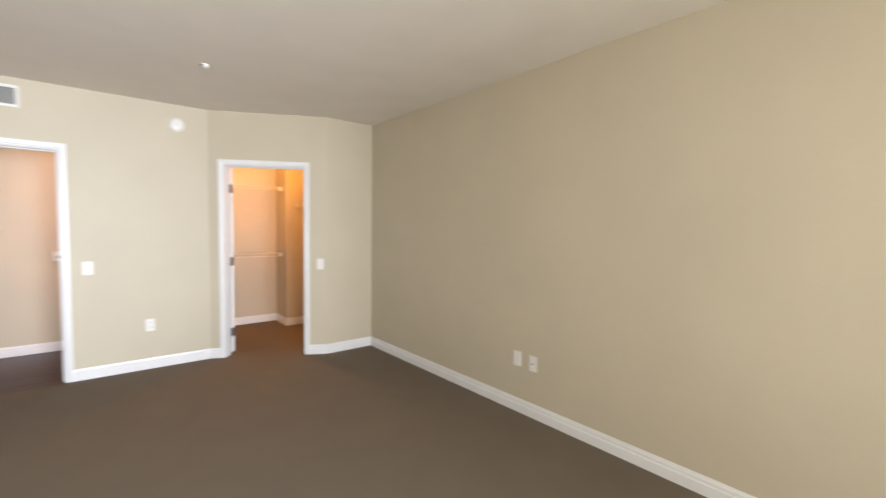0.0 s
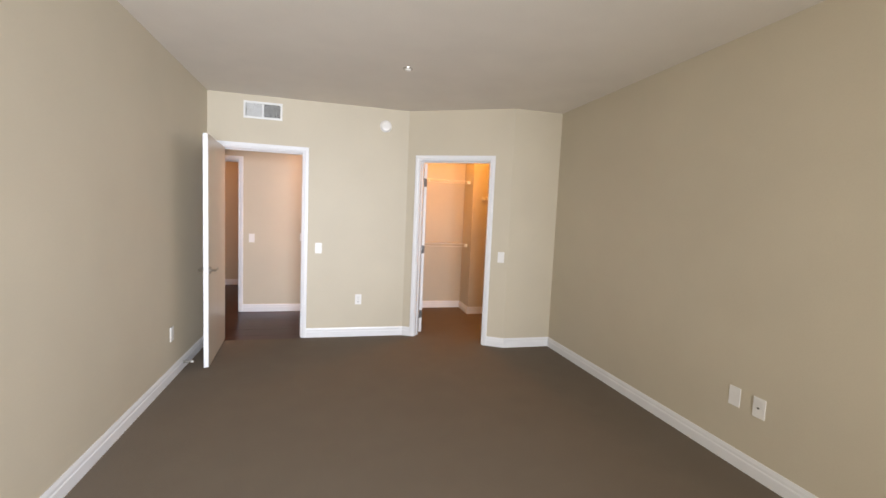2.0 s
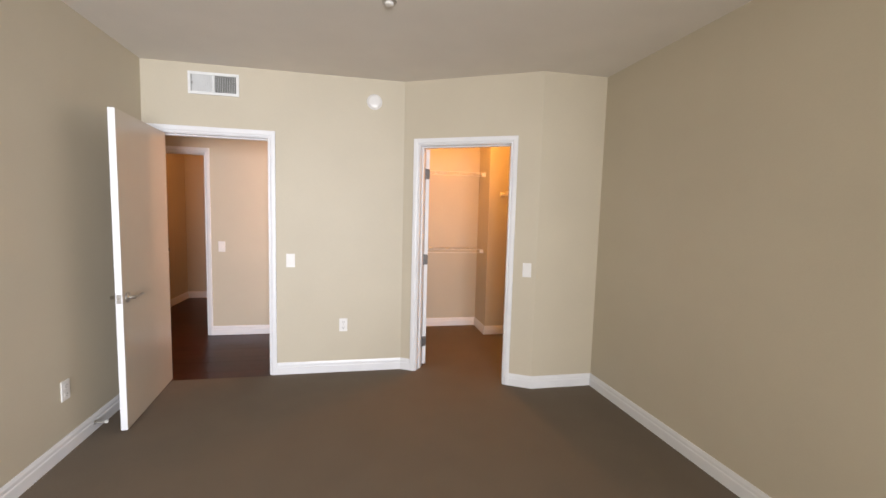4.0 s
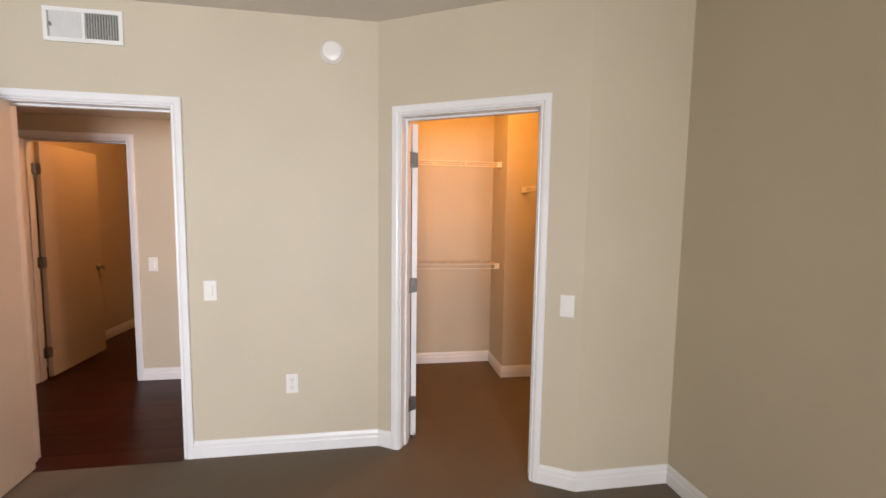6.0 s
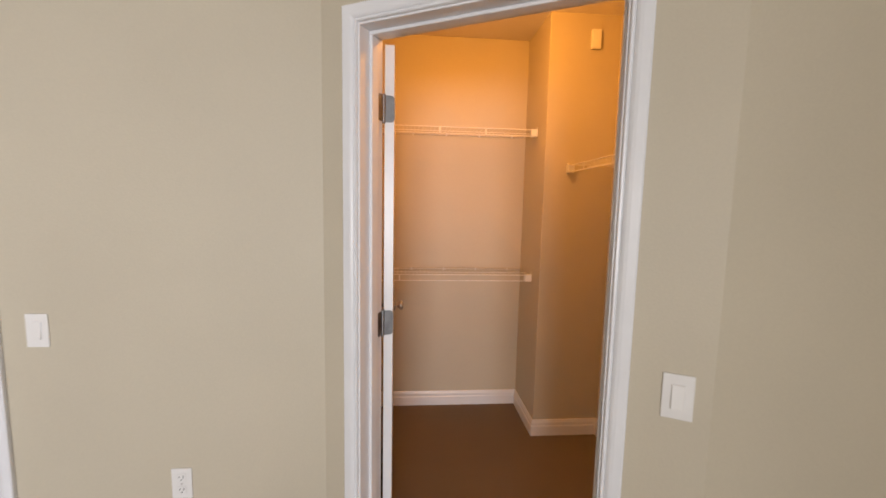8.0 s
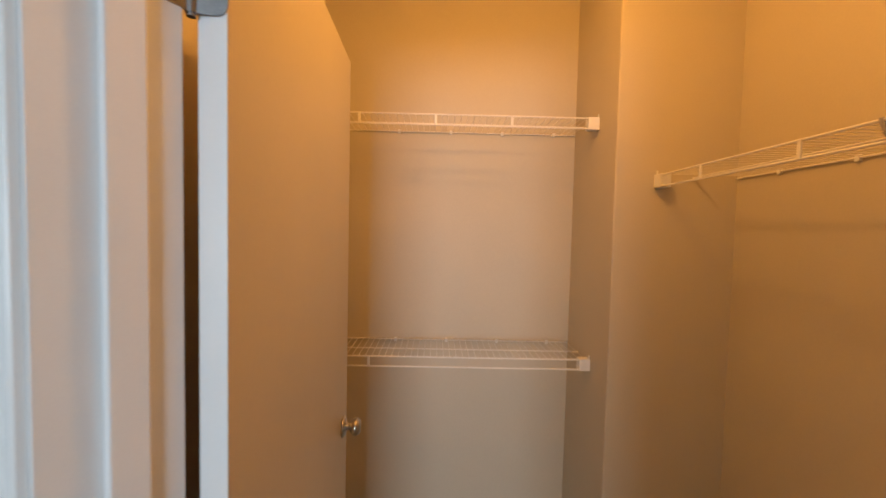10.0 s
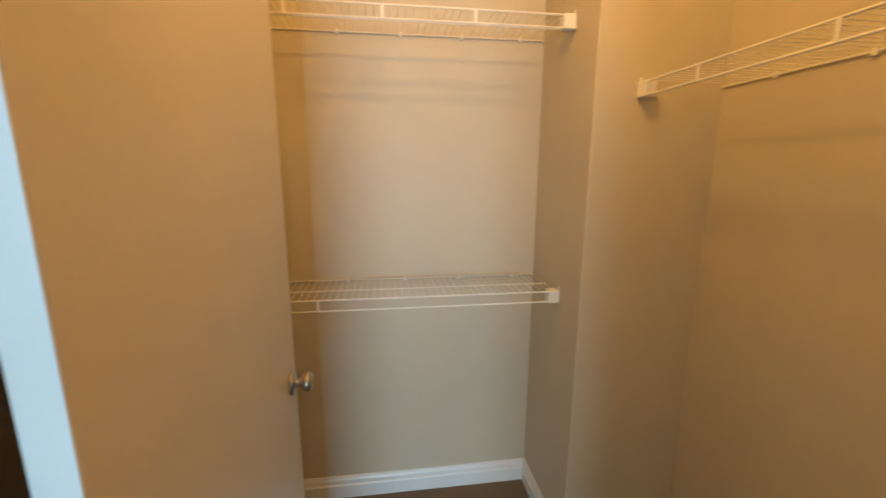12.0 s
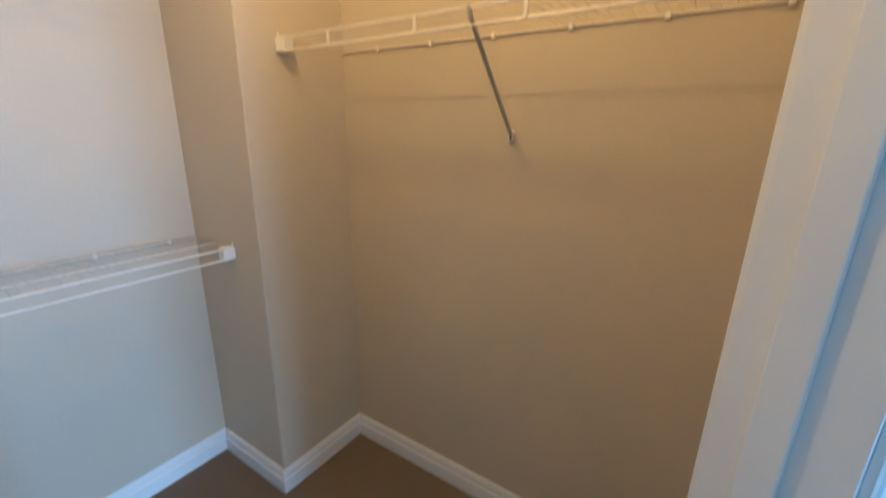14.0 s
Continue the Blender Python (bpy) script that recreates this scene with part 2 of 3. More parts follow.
wall("wall_far_room_back", "beige back wall of the small room", (-2.0, 8.2), (0.6, 8.2), DEPTH, H)
wall("wall_far_room_right", "beige wall closing the small room", (0.5, 8.3), (0.5, 6.18), DEPTH, H)

# bedroom window with its sill and sashes, in the end wall
wm = line_frame((2.97, -2.6), (-0.9, -2.6))
win = thing("window_1", "white-framed sliding window in the beige wall", "window", wm, "structure")
s0, s1, b0, t0 = WIN
part("window_frame", boxes((s0, 0.02, b0, s0 + 0.04, 0.10, t0), (s1 - 0.04, 0.02, b0, s1, 0.10, t0), (s0 + 0.04, 0.02, t0 - 0.04, s1 - 0.04, 0.10, t0),
                           (s0 + 0.04, 0.02, b0, s1 - 0.04, 0.10, b0 + 0.04)), TRIM, win)
part("window_mullion", boxes(((s0 + s1) / 2 - 0.02, 0.03, b0 + 0.04, (s0 + s1) / 2 + 0.02, 0.09, t0 - 0.04)), TRIM, win)
part("window_sill", boxes((s0 - 0.03, -0.03, b0 - 0.025, s1 + 0.03, 0.02, b0 - 0.003), bevel=0.004), TRIM, win)

# ---------------------------------------------------------------- baseboards
CAS = 0.054                                     # casing width
baseboard("white moulded baseboard along the plain bedroom wall",
          [on_angle(C1 + CAS + 0.004), K2, RIGHT_FAR, (2.8455, -2.59)])
baseboard("white moulded baseboard between the two doorways", [(E1 + CAS + 0.004, 4.785), K1, on_angle(C0 - CAS - 0.004)])
baseboard("white moulded baseboard behind the open bedroom door", [(-0.6893, -2.59), LEFT_FAR, (E0 - CAS - 0.004, 4.785)])
baseboard("white moulded baseboard round the closet", [(CL, 5.0), (CL, CB), (COLX, CB), (COLX, COLY), (CR, COLY), (CR, 4.316), (2.25, 4.316)])
baseboard("white baseboard along the hallway wall", [(I1 + CAS + 0.004, HALL_Y), (1.0, HALL_Y)])
baseboard("white baseboard along the hallway wall past the doorway", [(-2.85, HALL_Y), (I0 - CAS - 0.004, HALL_Y)])
baseboard("pale baseboard in the small room", [(-1.93, 6.2), (-1.93, 8.2), (0.5, 8.2)])


# ---------------------------------------------------------------- door frames and doors
CASING_PROFILE = ((0, 0), (-0.008, 0.001), (-0.0105, 0.0035), (-0.0095, 0.008), (-0.0065, 0.011), (-0.012, 0.014), (-0.0155, 0.021),
                  (-0.0165, 0.030), (-0.0160, CAS - 0.004), (-0.0135, CAS), (0, CAS))


def casing_piece(length):
    """A casing board along x from 0, its width up z, its front towards -y."""
    bm = bmesh.new()
    prof = CASING_PROFILE
    a = [bm.verts.new((-z, y, z)) for y, z in prof]
    b = [bm.verts.new((length + z, y, z)) for y, z in prof]
    k = len(prof)
    for j in range(k):
        bm.faces.new((a[j], a[(j + 1) % k], b[(j + 1) % k], b[j]))
    bm.faces.new(a)
    bm.faces.new(b)
    return bm


def casing_leg(height, side):
    """An upright casing board, mitred at the top; side -1: it lies to the left of x = 0."""
    bm = bmesh.new()
    prof = CASING_PROFILE
    a = [bm.verts.new((side * w, y, 0.001)) for y, w in prof]
    b = [bm.verts.new((side * w, y, height + w)) for y, w in prof]
    k = len(prof)
    for j in range(k):
        bm.faces.new((a[j], a[(j + 1) % k], b[(j + 1) % k], b[j]))
    bm.faces.new(a)
    bm.faces.new(b)
    return bm


def door_frame(name, label, m, w, stop_from, stop_to, back_casing=True, depth=DEPTH):
    """Jambs, stops and casings of a doorway w wide; x from the clear left side, y into the wall."""
    f = thing(name, label, "door frame", m, "structure")
    rv = 0.006
    for side, x in ((-1, 0.0), (1, w)):
        lo, hi = (x - JB + 0.0005, x) if side < 0 else (x, x + JB - 0.0005)
        part("jamb", boxes((lo, -0.002, 0.001, hi, depth + 0.002, DOOR_H), bevel=0.0012), TRIM, f)
        lo, hi = (x, x + 0.012) if side < 0 else (x - 0.012, x)
        part("door_stop_strip", boxes((lo, stop_from, 0.001, hi, stop_to, DOOR_H - 0.012), bevel=0.0025), TRIM, f)
        o = part("casing", casing_leg(DOOR_H + rv, side), TRIM, f)
        o.location = (x + side * rv, -0.0025, 0)
        if back_casing is True or (back_casing == "right" and side > 0):
            o = part("casing", casing_leg(DOOR_H + rv, -side), TRIM, f)
            o.matrix_local = Matrix.Translation((x + side * rv, depth + 0.0025, 0)) @ Matrix.Rotation(math.pi, 4, "Z")
    part("head_jamb", boxes((-JB, -0.002, DOOR_H, w + JB, depth + 0.002, DOOR_H + JB - 0.0005), bevel=0.0012), TRIM, f)
    part("door_stop_strip", boxes((0, stop_from, DOOR_H - 0.012, w, stop_to, DOOR_H - 0.0005), bevel=0.0025), TRIM, f)
    o = part("head_casing", casing_piece(w + 2 * rv), TRIM, f)
    o.location = (-rv, -0.0025, DOOR_H + rv)
    if back_casing:
        o = part("head_casing", casing_piece(w + 2 * rv), TRIM, f)
        o.matrix_local = Matrix.Translation((w + rv, depth + 0.0025, DOOR_H + rv)) @ Matrix.Rotation(math.pi, 4, "Z")
    return f


def lever_handle(door, x, y, z, out, point):
    """A lever on a round rose; out: the side of the leaf along y, point: the way the lever points along x."""
    rose = part("lever_handle", lathe([(0.0, 0.0), (0.033, 0.0), (0.033, 0.006), (0.029, 0.010), (0.014, 0.012), (0.011, 0.016), (0.011, 0.05), (0.0, 0.052)]),
                NICKEL, door, "satin nickel lever handle", True)
    rose.matrix_local = Matrix.Translation((x, y, z)) @ Matrix.Rotation(radians(-90 * out), 4, "X")
    bm = bmesh.new()
    pts = [(0, 0.043), (0.022, 0.047), (0.056, 0.048), (0.097, 0.045), (0.131, 0.039)]
    for (xa, ya), (xb, yb) in zip(pts, pts[1:]):
        rod(bm, (xa * point, 0, ya), (xb * point, 0, yb), 0.0088, 12)
    part("lever", bm, NICKEL, rose, smooth=True)


def hinge(door, x, y, z, leaf_way, jamb_way):
    """A butt hinge: knuckle at (x, y), one plate along leaf_way, one along jamb_way (unit vectors in the plan)."""
    bm = bmesh.new()
    for k in range(5):
        rod(bm, (x, y, z - 0.048 + k * 0.0193), (x, y, z - 0.048 + k * 0.0193 + 0.0188), 0.0066, 20)
    rod(bm, (x, y, z - 0.052), (x, y, z + 0.052), 0.0052, 10)
    h = part("hinge", bm, HINGE, door, "grey steel butt hinge")
    for nm, way in (("leaf_plate", leaf_way), ("jamb_plate", jamb_way)):
        w = Vector(way).normalized()
        bm = boxes((0.004, -0.0015, -0.047, 0.040, 0.0015, 0.047))
        es = [e for e in bm.edges if all(abs(v.co.x - 0.040) < 1e-5 for v in e.verts) and abs(e.verts[0].co.z - e.verts[1].co.z) < 1e-5]
        bmesh.ops.bevel(bm, geom=es, offset=0.014, segments=5, profile=0.5, affect="EDGES")
        p = part(nm, bm, HINGE, h)
        p.matrix_local = Matrix.Translation((x, y, z)) @ Matrix.Rotation(math.atan2(w.y, w.x), 4, "Z")
        bm = bmesh.new()
        for sx, sz in ((0.028, 0.033), (0.018, 0.012), (0.028, -0.010), (0.018, -0.033)):
            for s in (-1, 1):
                rod(bm, (sx, s * 0.0012, sz), (sx, s * 0.0026, sz), 0.0042, 10)
        c = part("screws", bm, NICKEL, h)
        c.matrix_local = p.matrix_local.copy()


# bedroom doorway and its door, standing open against the side wall
door_frame("door_frame_1", "white moulded frame of the bedroom doorway", pose(E0, 4.785, 0), E1 - E0, 0.050, 0.085)
a = math.degrees(math.atan2(3.925 - 4.770, -0.715 + 0.797))
d1 = thing("door_1", "pale flush bedroom door standing wide open", "door", pose(-0.797, 4.770, 0, 0, 0, a), "structure")
LW = 0.842
part("leaf", boxes((0.004, 0.003, 0.012, LW, 0.041, 2.036), bevel=0.0015), DOOR, d1)
part("leaf_edge", boxes((LW, 0.0035, 0.0125, LW + 0.0016, 0.0405, 2.0355)), TRIM, d1, "white painted latch edge")
lever_handle(d1, LW - 0.065, 0.041, 0.865, 1, -1)
lever_handle(d1, LW - 0.065, 0.003, 0.865, -1, -1)
part("latch_plate", boxes((LW + 0.0016, 0.009, 0.836, LW + 0.0032, 0.035, 0.894), bevel=0.0006), NICKEL, d1)
part("latch_bolt", boxes((LW + 0.0032, 0.015, 0.856, LW + 0.011, 0.029, 0.874), bevel=0.002), NICKEL, d1)
for z in (0.25, 1.02, 1.80):
    hinge(d1, 0.0, 0.0, z, (0.25, 1.0), (0.2, 0.9))

# closet doorway and its door, swung in
ax, ay = on_angle(C0)
door_frame("door_frame_2", "white moulded frame of the closet doorway", pose(ax, ay, 0, 0, 0, math.degrees(math.atan2(D.y, D.x))), C1 - C0, 0.052, 0.092, "right", ADEPTH)
px, py = on_angle(C0 + 0.002, ADEPTH + 0.007)
d2 = thing("door_2", "pale beige flush closet door swung open into the closet", "door", pose(px, py, 0, 0, 0, 1.8), "structure")
part("leaf", boxes((0.003, 0.016, 0.014, 0.038, 0.816, 2.036), bevel=0.0015), DOOR, d2)
part("leaf_edge", boxes((0.0035, 0.0143, 0.0145, 0.0375, 0.016, 2.0355)), TRIM, d2, "white painted hinge edge")
for z in (0.235, 1.02, 1.812):
    hinge(d2, 0.0, 0.006, z, (1.0, 0.18), (-BACK.x, -BACK.y))
k = part("door_knob", lathe([(0.0, 0.0), (0.032, 0.0), (0.032, 0.005), (0.026, 0.009), (0.011, 0.012), (0.010, 0.022), (0.020, 0.027), (0.0265, 0.036), (0.0265, 0.044), (0.020, 0.053), (0.0, 0.056)]),
         NICKEL, d2, "polished nickel round knob", True)
k.matrix_local = Matrix.Translation((0.038, 0.754, 0.90)) @ Matrix.Rotation(radians(90), 4, "Y")
k = part("door_knob", lathe([(0.0, 0.0), (0.032, 0.0), (0.032, 0.005), (0.011, 0.012), (0.010, 0.030), (0.0265, 0.046), (0.0265, 0.054), (0.0, 0.067)]),
         NICKEL, d2, "polished nickel round knob", True)
k.matrix_local = Matrix.Translation((0.003, 0.754, 0.90)) @ Matrix.Rotation(radians(-90), 4, "Y")
part("latch_plate", boxes((0.003, 0.816, 0.871, 0.027, 0.8175, 0.929)), NICKEL, d2)

# small room's doorway across the hall and its door
door_frame("door_frame_3", "white moulded frame of the small room's doorway", pose(I0, HALL_Y, 0), I1 - I0, 0.044, 0.080, False)
d3 = thing("door_3", "pale flush door swung open into the small room", "door", pose(I0 + 0.004, HALL_Y + DEPTH + 0.008, 0, 0, 0, 2.0), "structure")
part("leaf", boxes((-0.004, 0.012, 0.014, 0.034, 0.755, 2.036), bevel=0.0015), DOOR, d3)
for z in (0.235, 1.02, 1.812):
    hinge(d3, 0.0, 0.004, z, (1.0, 0.18), (0.05, -1.0))
k = part("door_knob", lathe([(0.0, 0.0), (0.032, 0.0), (0.032, 0.005), (0.011, 0.012), (0.010, 0.030), (0.0265, 0.046), (0.0265, 0.054), (0.0, 0.067)]),
         NICKEL, d3, "nickel round knob", True)
k.matrix_local = Matrix.Translation((0.034, 0.693, 0.90)) @ Matrix.Rotation(radians(90), 4, "Y")


# ---------------------------------------------------------------- wall plates; local x along the wall, y out of it, z up
def plate(name, label, category, m, style, group=""):
    p = thing(name, label, category, m, group=group)
    part("cover_plate", boxes((-0.036, 0.0, -0.059, 0.036, 0.006, 0.059), bevel=0.0025), PLASTIC, p)
    if style == "outlet":
        for z in (0.0245, -0.0245):
            part("receptacle", boxes((-0.0165, 0.0055, z - 0.0145, 0.0165, 0.0078, z + 0.0145), bevel=0.0015), PLASTIC, p)
            part("slots", boxes((-0.008, 0.0076, z - 0.001, -0.0055, 0.0082, z + 0.008), (0.0055, 0.0076, z - 0.001, 0.008, 0.0082, z + 0.007),
                                (-0.0022, 0.0076, z - 0.010, 0.0022, 0.0082, z - 0.0055)), DARK, p)
        part("screw", rod(bmesh.new(), (0, 0.0055, 0), (0, 0.0072, 0), 0.0032, 10), NICKEL, p)
    elif style == "switch":
        part("switch_frame", boxes((-0.0168, 0.0055, -0.0335, 0.0168, 0.0072, 0.0335), bevel=0.001), PLASTIC, p)
        r = part("rocker", boxes((-0.0145, -0.003, -0.031, 0.0145, 0.003, 0.031), bevel=0.0012), PLASTIC, p)
        r.matrix_local = Matrix.Translation((0, 0.0082, 0)) @ Matrix.Rotation(radians(4), 4, "X")
        for z in (0.0475, -0.0475):
            part("screw", rod(bmesh.new(), (0, 0.0055, z), (0, 0.0068, z), 0.003, 10), PLASTIC, p)
    elif style == "jack":
        part("jack", rod(bmesh.new(), (0, 0.0055, 0), (0, 0.014, 0), 0.0055, 12), NICKEL, p)
        part("jack_hole", rod(bmesh.new(), (0, 0.0139, 0), (0, 0.0146, 0), 0.0042, 12), DARK, p)
    elif style == "blank":
        for z in (0.042, -0.042):
            part("screw", rod(bmesh.new(), (0, 0.0055, z), (0, 0.0068, z), 0.003, 10), PLASTIC, p)
    return p


def facing(x, y, z, ax_deg):
    """Pose of a plate whose outward side looks along ax_deg in the plan."""
    return pose(x, y, z, 0, 0, ax_deg - 90)


plate("electrical_outlet", "white duplex outlet low between the doorways", "outlet", facing(0.635, 4.785, 0.431, -90), "outlet")
plate("light_switch", "white rocker light switch beside the hallway doorway", "light switch", facing(0.187, 4.785, 1.013, -90), "switch")
sx, sy = on_angle(1.125)
plate("light_switch", "white rocker light switch beside the closet doorway", "light switch", facing(sx, sy, 1.003, math.degrees(math.atan2(-BACK.y, -BACK.x))), "switch")
rdir = math.degrees(math.atan2(RIGHT_NEAR[1] - RIGHT_FAR[1], RIGHT_NEAR[0] - RIGHT_FAR[0])) - 90


def right_x(y):
    return RIGHT_FAR[0] + (RIGHT_NEAR[0] - RIGHT_FAR[0]) * (RIGHT_FAR[1] - y) / (RIGHT_FAR[1] - RIGHT_NEAR[1])


def left_x(y):
    return LEFT_FAR[0] + (LEFT_NEAR[0] - LEFT_FAR[0]) * (LEFT_FAR[1] - y) / (LEFT_FAR[1] - LEFT_NEAR[1])


plate("wall_plate", "white blank cover plate low on the long wall", "wall plate", facing(right_x(1.965), 1.965, 0.415, rdir), "blank")
plate("wall_plate", "white cable jack plate low on the long wall", "wall plate", facing(right_x(1.815), 1.815, 0.41, rdir), "jack")
plate("electrical_outlet", "white duplex outlet on the wall behind the door", "outlet", facing(left_x(3.745), 3.745, 0.375, math.degrees(math.atan2(0.185, 5.785))), "outlet")
plate("light_switch", "white rocker light switch on the hallway wall", "light switch", facing(-0.755, HALL_Y, 1.017, -90), "switch")

th = thing("thermostat", "white wall thermostat with a dark dial in the hallway", "thermostat", facing(-0.092, HALL_Y, 1.05, -90))
part("housing", boxes((-0.040, 0.0, -0.052, 0.040, 0.020, 0.052), bevel=0.005), PLASTIC, th)
o = part("dial", lathe([(0.0, 0.0), (0.021, 0.0), (0.021, 0.008), (0.017, 0.012), (0.0, 0.013)], 20), DARK, th, "dark round dial")
o.matrix_local = Matrix.Translation((-0.012, 0.019, -0.008)) @ Matrix.Rotation(radians(-90), 4, "X")

# ---------------------------------------------------------------- vent, detector, sprinkler, door stop, sensor
vent = thing("air_vent", "white metal wall register above the bedroom doorway", "air vent", facing(-0.394, 4.785, 2.447, -90))
VW, VH = 0.190, 0.088
part("frame", boxes((-VW, 0.0, VH - 0.022, VW, 0.012, VH), (-VW, 0.0, -VH, VW, 0.012, -VH + 0.022),
                    (-VW, 0.0, -VH + 0.022, -VW + 0.022, 0.012, VH - 0.022), (VW - 0.022, 0.0, -VH + 0.022, VW, 0.012, VH - 0.022), bevel=0.002), VENT, vent)
part("divider", boxes((-0.006, 0.0, -VH + 0.022, 0.006, 0.010, VH - 0.022)), VENT, vent)
# flat sheet, its grey standing in for the shaded depth behind the slats
part("backing", boxes((-VW + 0.02, 0.0005, -VH + 0.02, VW - 0.02, 0.0015, VH - 0.02)), DUCT, vent)
me = finish("slat", boxes((-0.0008, -0.0068, -VH + 0.022, 0.0008, 0.0068, VH - 0.022)), VENT)
for i in range(24):
    x = 0.012 + (i % 12) * 0.0131
    side = -1 if i < 12 else 1
    s = new("slat", me)
    s.parent = vent
    s.matrix_local = Matrix.Translation((side * x, 0.0068, 0)) @ Matrix.Rotation(radians(-38 if side > 0 else 20), 4, "Z")
part("damper_lever", boxes((0.150, 0.010, -0.012, 0.156, 0.020, 0.006), bevel=0.001), NICKEL, vent)

det = thing("smoke_detector", "round white smoke detector high on the wall", "smoke detector", pose(0.889, 4.785, 2.405, 90, 0, 0))
part("base", lathe([(0.0, 0.0), (0.066, 0.0), (0.067, 0.008), (0.064, 0.012), (0.0, 0.012)], 32), PLASTIC, det, smooth=False)
part("cover", lathe([(0.0, 0.012), (0.060, 0.012), (0.060, 0.022), (0.052, 0.032), (0.030, 0.037), (0.0, 0.038)], 32), PLASTIC, det)
part("grille", boxes(*[(-0.045 + 0.0, -0.03 + 0.012 * i, 0.0335, -0.020, -0.026 + 0.012 * i, 0.0365) for i in range(4)]), PLASTIC, det)
part("test_button", lathe([(0.0, 0.036), (0.009, 0.036), (0.009, 0.040), (0.0, 0.041)], 16), PLASTIC, det)

spr = thing("sprinkler", "recessed white fire sprinkler in the ceiling", "sprinkler", pose(0.925, 3.44, H, 180, 0, 0))
part("escutcheon", lathe([(0.028, 0.0), (0.041, 0.0), (0.039, 0.006), (0.030, 0.008), (0.027, 0.004)], 28), NICKEL, spr, "grey metal ring")
part("cap", lathe([(0.0, 0.0), (0.024, 0.0), (0.024, 0.014), (0.020, 0.018), (0.0, 0.019)], 24), PLASTIC, spr)

stp = thing("door_stop", "spring door stop on the baseboard behind the door", "door stop", pose(left_x(3.98) + 0.014, 3.98, 0.055, 0, 90, 0))
part("base", lathe([(0.0, 0.0), (0.012, 0.0), (0.012, 0.004), (0.006, 0.008), (0.0, 0.008)], 16), NICKEL, stp)
bm = bmesh.new()
for i in range(12):
    rod(bm, (0, 0, 0.008 + i * 0.0045), (0, 0, 0.0105 + i * 0.0045), 0.0062, 10)
rod(bm, (0, 0, 0.006), (0, 0, 0.062), 0.0045, 10)
part("spring", bm, NICKEL, stp)
part("tip", lathe([(0.0, 0.060), (0.009, 0.060), (0.009, 0.072), (0.006, 0.076), (0.0, 0.076)], 14), RUBBER, stp)

sen = thing("wall_sensor", "small white box high on the closet column", "sensor", facing(2.54, COLY, 2.455, -90))
part("housing", boxes((-0.028, 0.0, -0.055, 0.028, 0.024, 0.055), bevel=0.004), PLASTIC, sen)
part("lens", boxes((-0.014, 0.0235, -0.035, 0.014, 0.0265, -0.005), bevel=0.001), GLASS_WHITE, sen)


# ---------------------------------------------------------------- lamps
def dome_lamp(label, x, y, z):
    lm = thing("ceiling_lamp", label, "ceiling lamp", pose(x, y, z, 180, 0, 0))
    part("base", lathe([(0.0, 0.0), (0.11, 0.0), (0.11, 0.018), (0.10, 0.022), (0.0, 0.022)], 32), TRIM, lm)
    g = part("glass_dome", lathe([(0.095, 0.022), (0.095, 0.035), (0.082, 0.055), (0.055, 0.070), (0.02, 0.078), (0.0, 0.079)], 32), LAMP, lm, smooth=True)
    g.visible_shadow = False
    return lm


dome_lamp("warm glass dome lamp on the closet ceiling", 1.87, 5.15, H)
dome_lamp("warm glass dome lamp on the hallway ceiling", 0.80, 5.40, HALL_H)
dome_lamp("warm glass dome lamp in the small room", -1.05, 6.66, H)


# ---------------------------------------------------------------- wire shelves
WIRE_STEP = 0.0254


def wire_shelf(label, m, length, depth, ties, brackets_left=True):
    """x along the wall, y from the wall (0) out to the front, z = 0 at the deck."""
    sh = thing("wire_shelf", label, "wire shelf", m, group="closet wire shelves")
    lip = 0.040
    for y, z in ((0.006, -0.004), (depth * 0.55, -0.005), (depth, -0.001), (depth, -lip)):
        r = 0.0028 if y != depth else 0.0032
        part("rail", rod(bmesh.new(), (0.004, y, z), (length - 0.004, y, z), r, 8), WIRE, sh)
    dm = finish("deck_wire", rod(rod(bmesh.new(), (0, 0.004, 0.0), (0, depth, 0.0008), 0.0009, 6), (0, depth, 0.0008), (0, depth + 0.0015, -0.006), 0.0009, 6), WIRE)
    n = int((length - 0.03) / WIRE_STEP)
    for i in range(n):
        o = new("deck_wire", dm)
        o.parent = sh
        o.location = (0.018 + i * WIRE_STEP, 0, 0)
    tm = finish("front_tie", boxes((-0.005, -0.002, -lip - 0.002, 0.005, 0.0025, 0.001), bevel=0.0012), WIRE)
    for x in ties:
        o = new("front_tie", tm)
        o.parent = sh
        o.location = (x, depth + 0.002, 0)
    for x, s in ((0.0, 1), (length, -1)):
        lo, hi = sorted((x + s * 0.001, x + s * 0.044))
        b = part("end_bracket", boxes((lo, depth - 0.030, -lip - 0.004, hi, depth + 0.008, 0.003), bevel=0.003), PLASTIC, sh, "white plastic end bracket")
        part("bracket_pin", rod(bmesh.new(), (x + s * 0.004, depth - 0.002, 0.004), (x + s * 0.004, depth - 0.002, 0.016), 0.003, 8), PLASTIC, b)
    cm = finish("wall_clip", boxes((-0.006, 0.0, -0.014, 0.006, 0.011, 0.004), bevel=0.002), PLASTIC)
    for i in range(int(length / 0.23)):
        o = new("wall_clip", cm)
        o.parent = sh
        o.location = (0.10 + i * 0.23, 0, 0)
    return sh


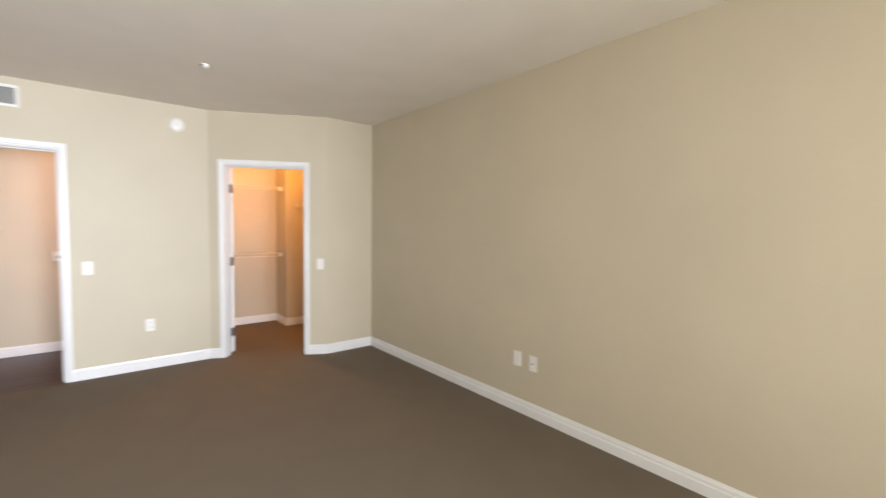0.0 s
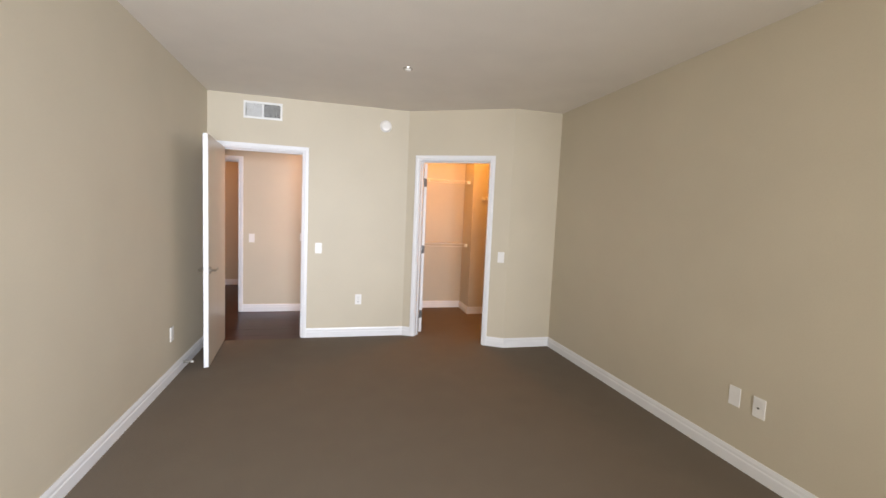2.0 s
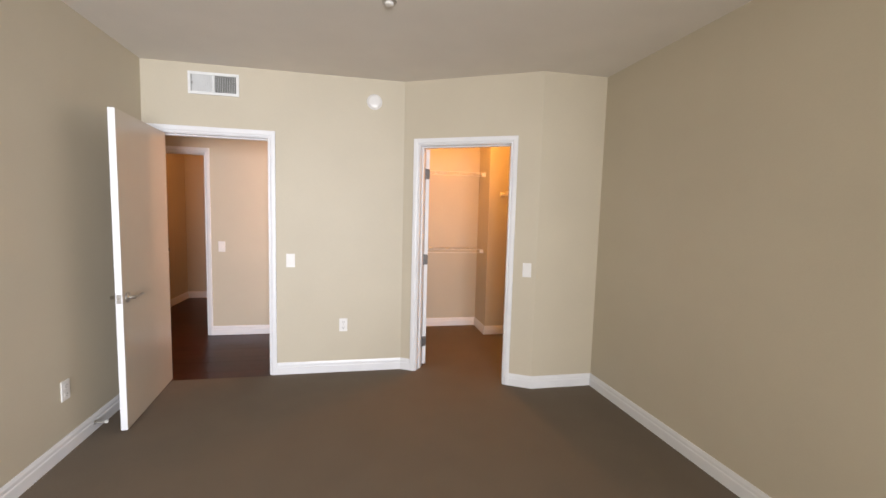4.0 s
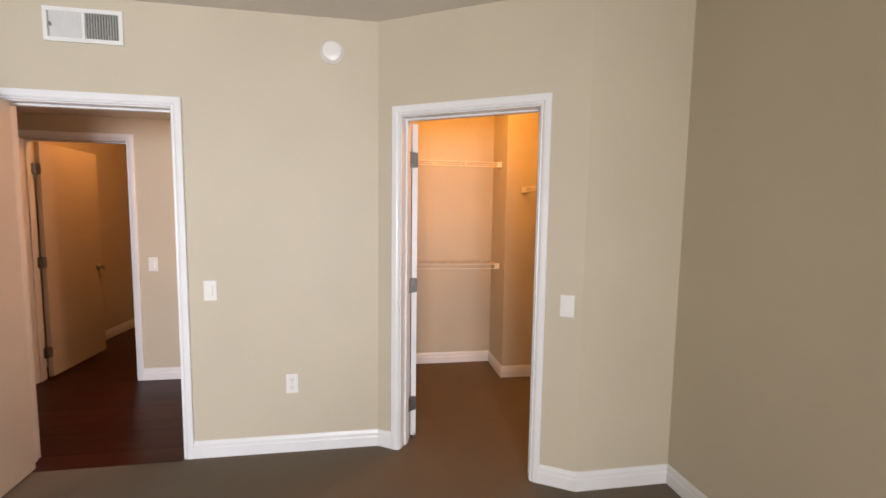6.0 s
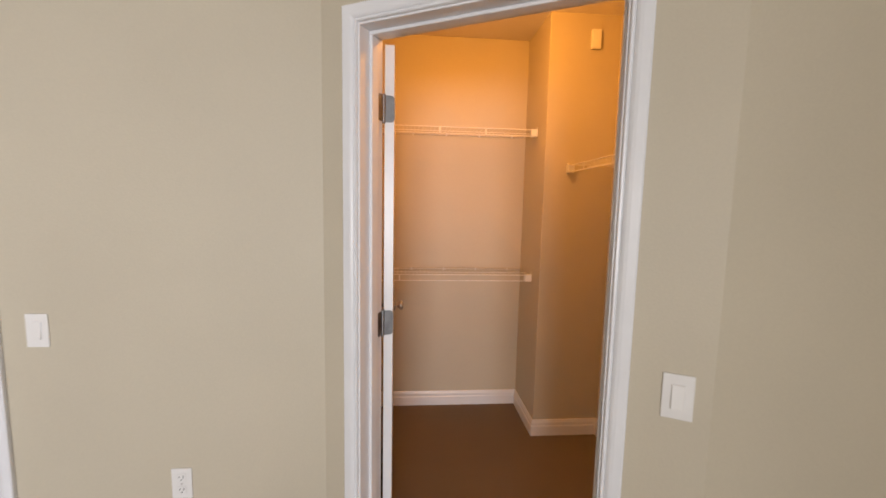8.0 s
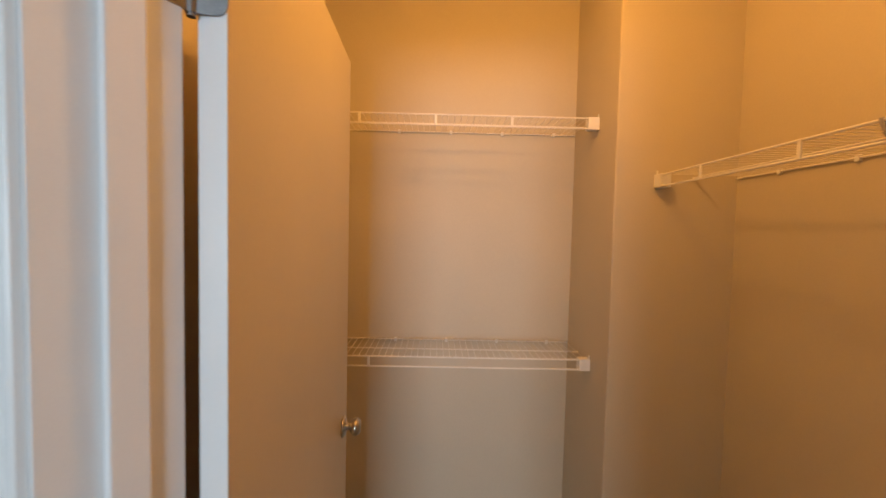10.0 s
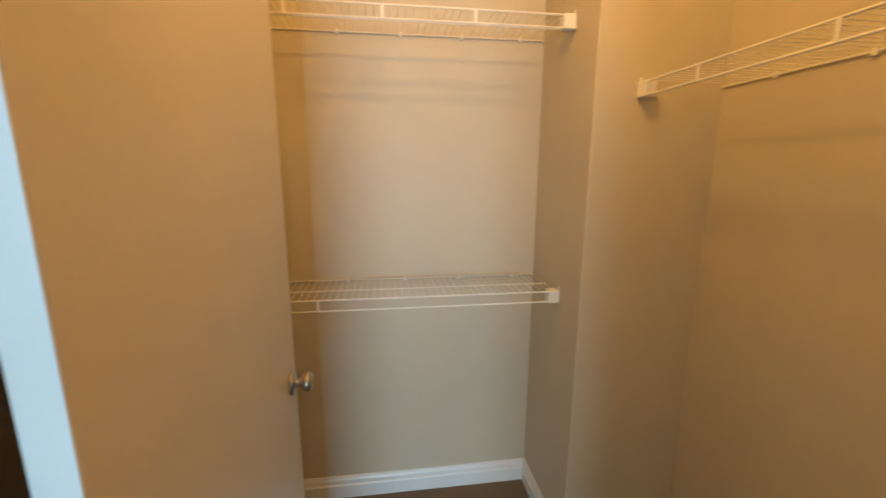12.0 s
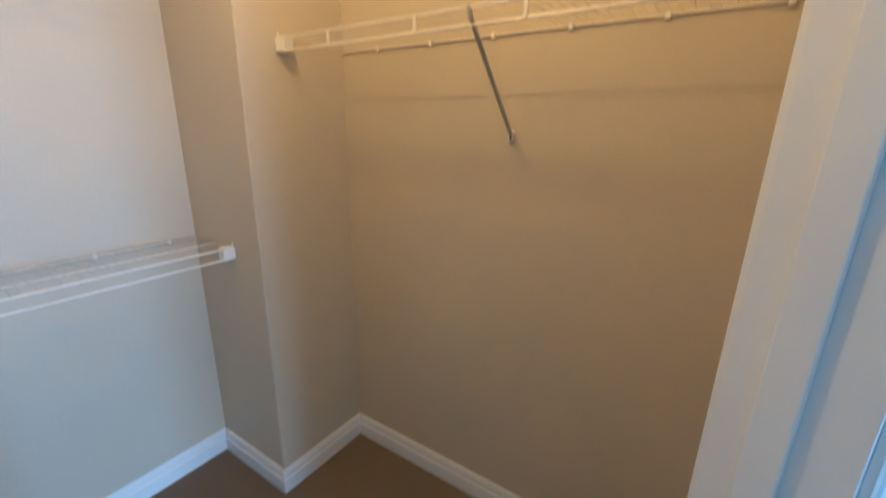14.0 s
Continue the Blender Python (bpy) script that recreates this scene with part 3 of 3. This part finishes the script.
SD = 0.275
L1 = COLX - CL
wire_shelf("white wire shelf high on the closet back wall", pose(COLX, CB, 1.957, 0, 0, 180), L1, SD, [COLX - v for v in (1.933, 1.642, 1.352)])
wire_shelf("white wire shelf low on the closet back wall", pose(COLX, CB, 1.022, 0, 0, 180), L1, SD, [COLX - v for v in (1.40,)])
L3 = COLY - 4.316
s3 = wire_shelf("white wire shelf with a brace on the closet side wall", pose(CR, 4.318, 1.722, 0, 0, 90), L3, 0.284, [0.27, 0.57, 0.87, 1.19, 1.395])
br = bmesh.new()
rod(br, (5.03 - 4.316, 0.277, -0.018), (5.03 - 4.316, 0.006, -0.288), 0.0062, 10)
rod(br, (5.03 - 4.316, 0.277, -0.018), (5.03 - 4.316, 0.284, 0.004), 0.0062, 10)
brace = part("support_brace", br, BRACE_GREY, s3, "slanting metal support brace")
part("brace_foot", boxes((5.03 - 4.316 - 0.009, 0.0, -0.306, 5.03 - 4.316 + 0.009, 0.010, -0.272), bevel=0.002), WIRE, brace)
part("foot_screw", rod(bmesh.new(), (5.03 - 4.316, 0.009, -0.296), (5.03 - 4.316, 0.012, -0.296), 0.004, 10), DARK, brace)

# ---------------------------------------------------------------- dark plank floor of the hall and the small room
fl = thing("floor_hall", "dark red-brown glossy plank floor of the hallway", "wood floor", None, "structure")
part("subfloor", boxes((-2.95, 4.792, -0.06, 1.10, 8.3, -0.014)), DARK, fl)
part("threshold_strip", boxes((E0 + 0.001, 4.7545, -0.05, E1 - 0.001, 4.7915, -0.0015), bevel=0.001), WOOD, fl, "dark wood strip at the carpet's edge")
y = 4.792
rng = random.Random(4)
while y < 8.19:
    x = -2.95 - rng.random() * 1.0
    while x < 1.09:
        x1 = x + 1.25
        lo, hi, yb = max(x, -2.95), min(x1, 1.095), min(y + 0.125, 8.2)
        if hi - lo > 0.05:
            part("plank", boxes((lo + 0.0006, y + 0.0006, -0.014, hi - 0.0006, yb - 0.0006, -0.003 + rng.random() * 0.0005)), WOOD, fl)
        x = x1
    y += 0.125
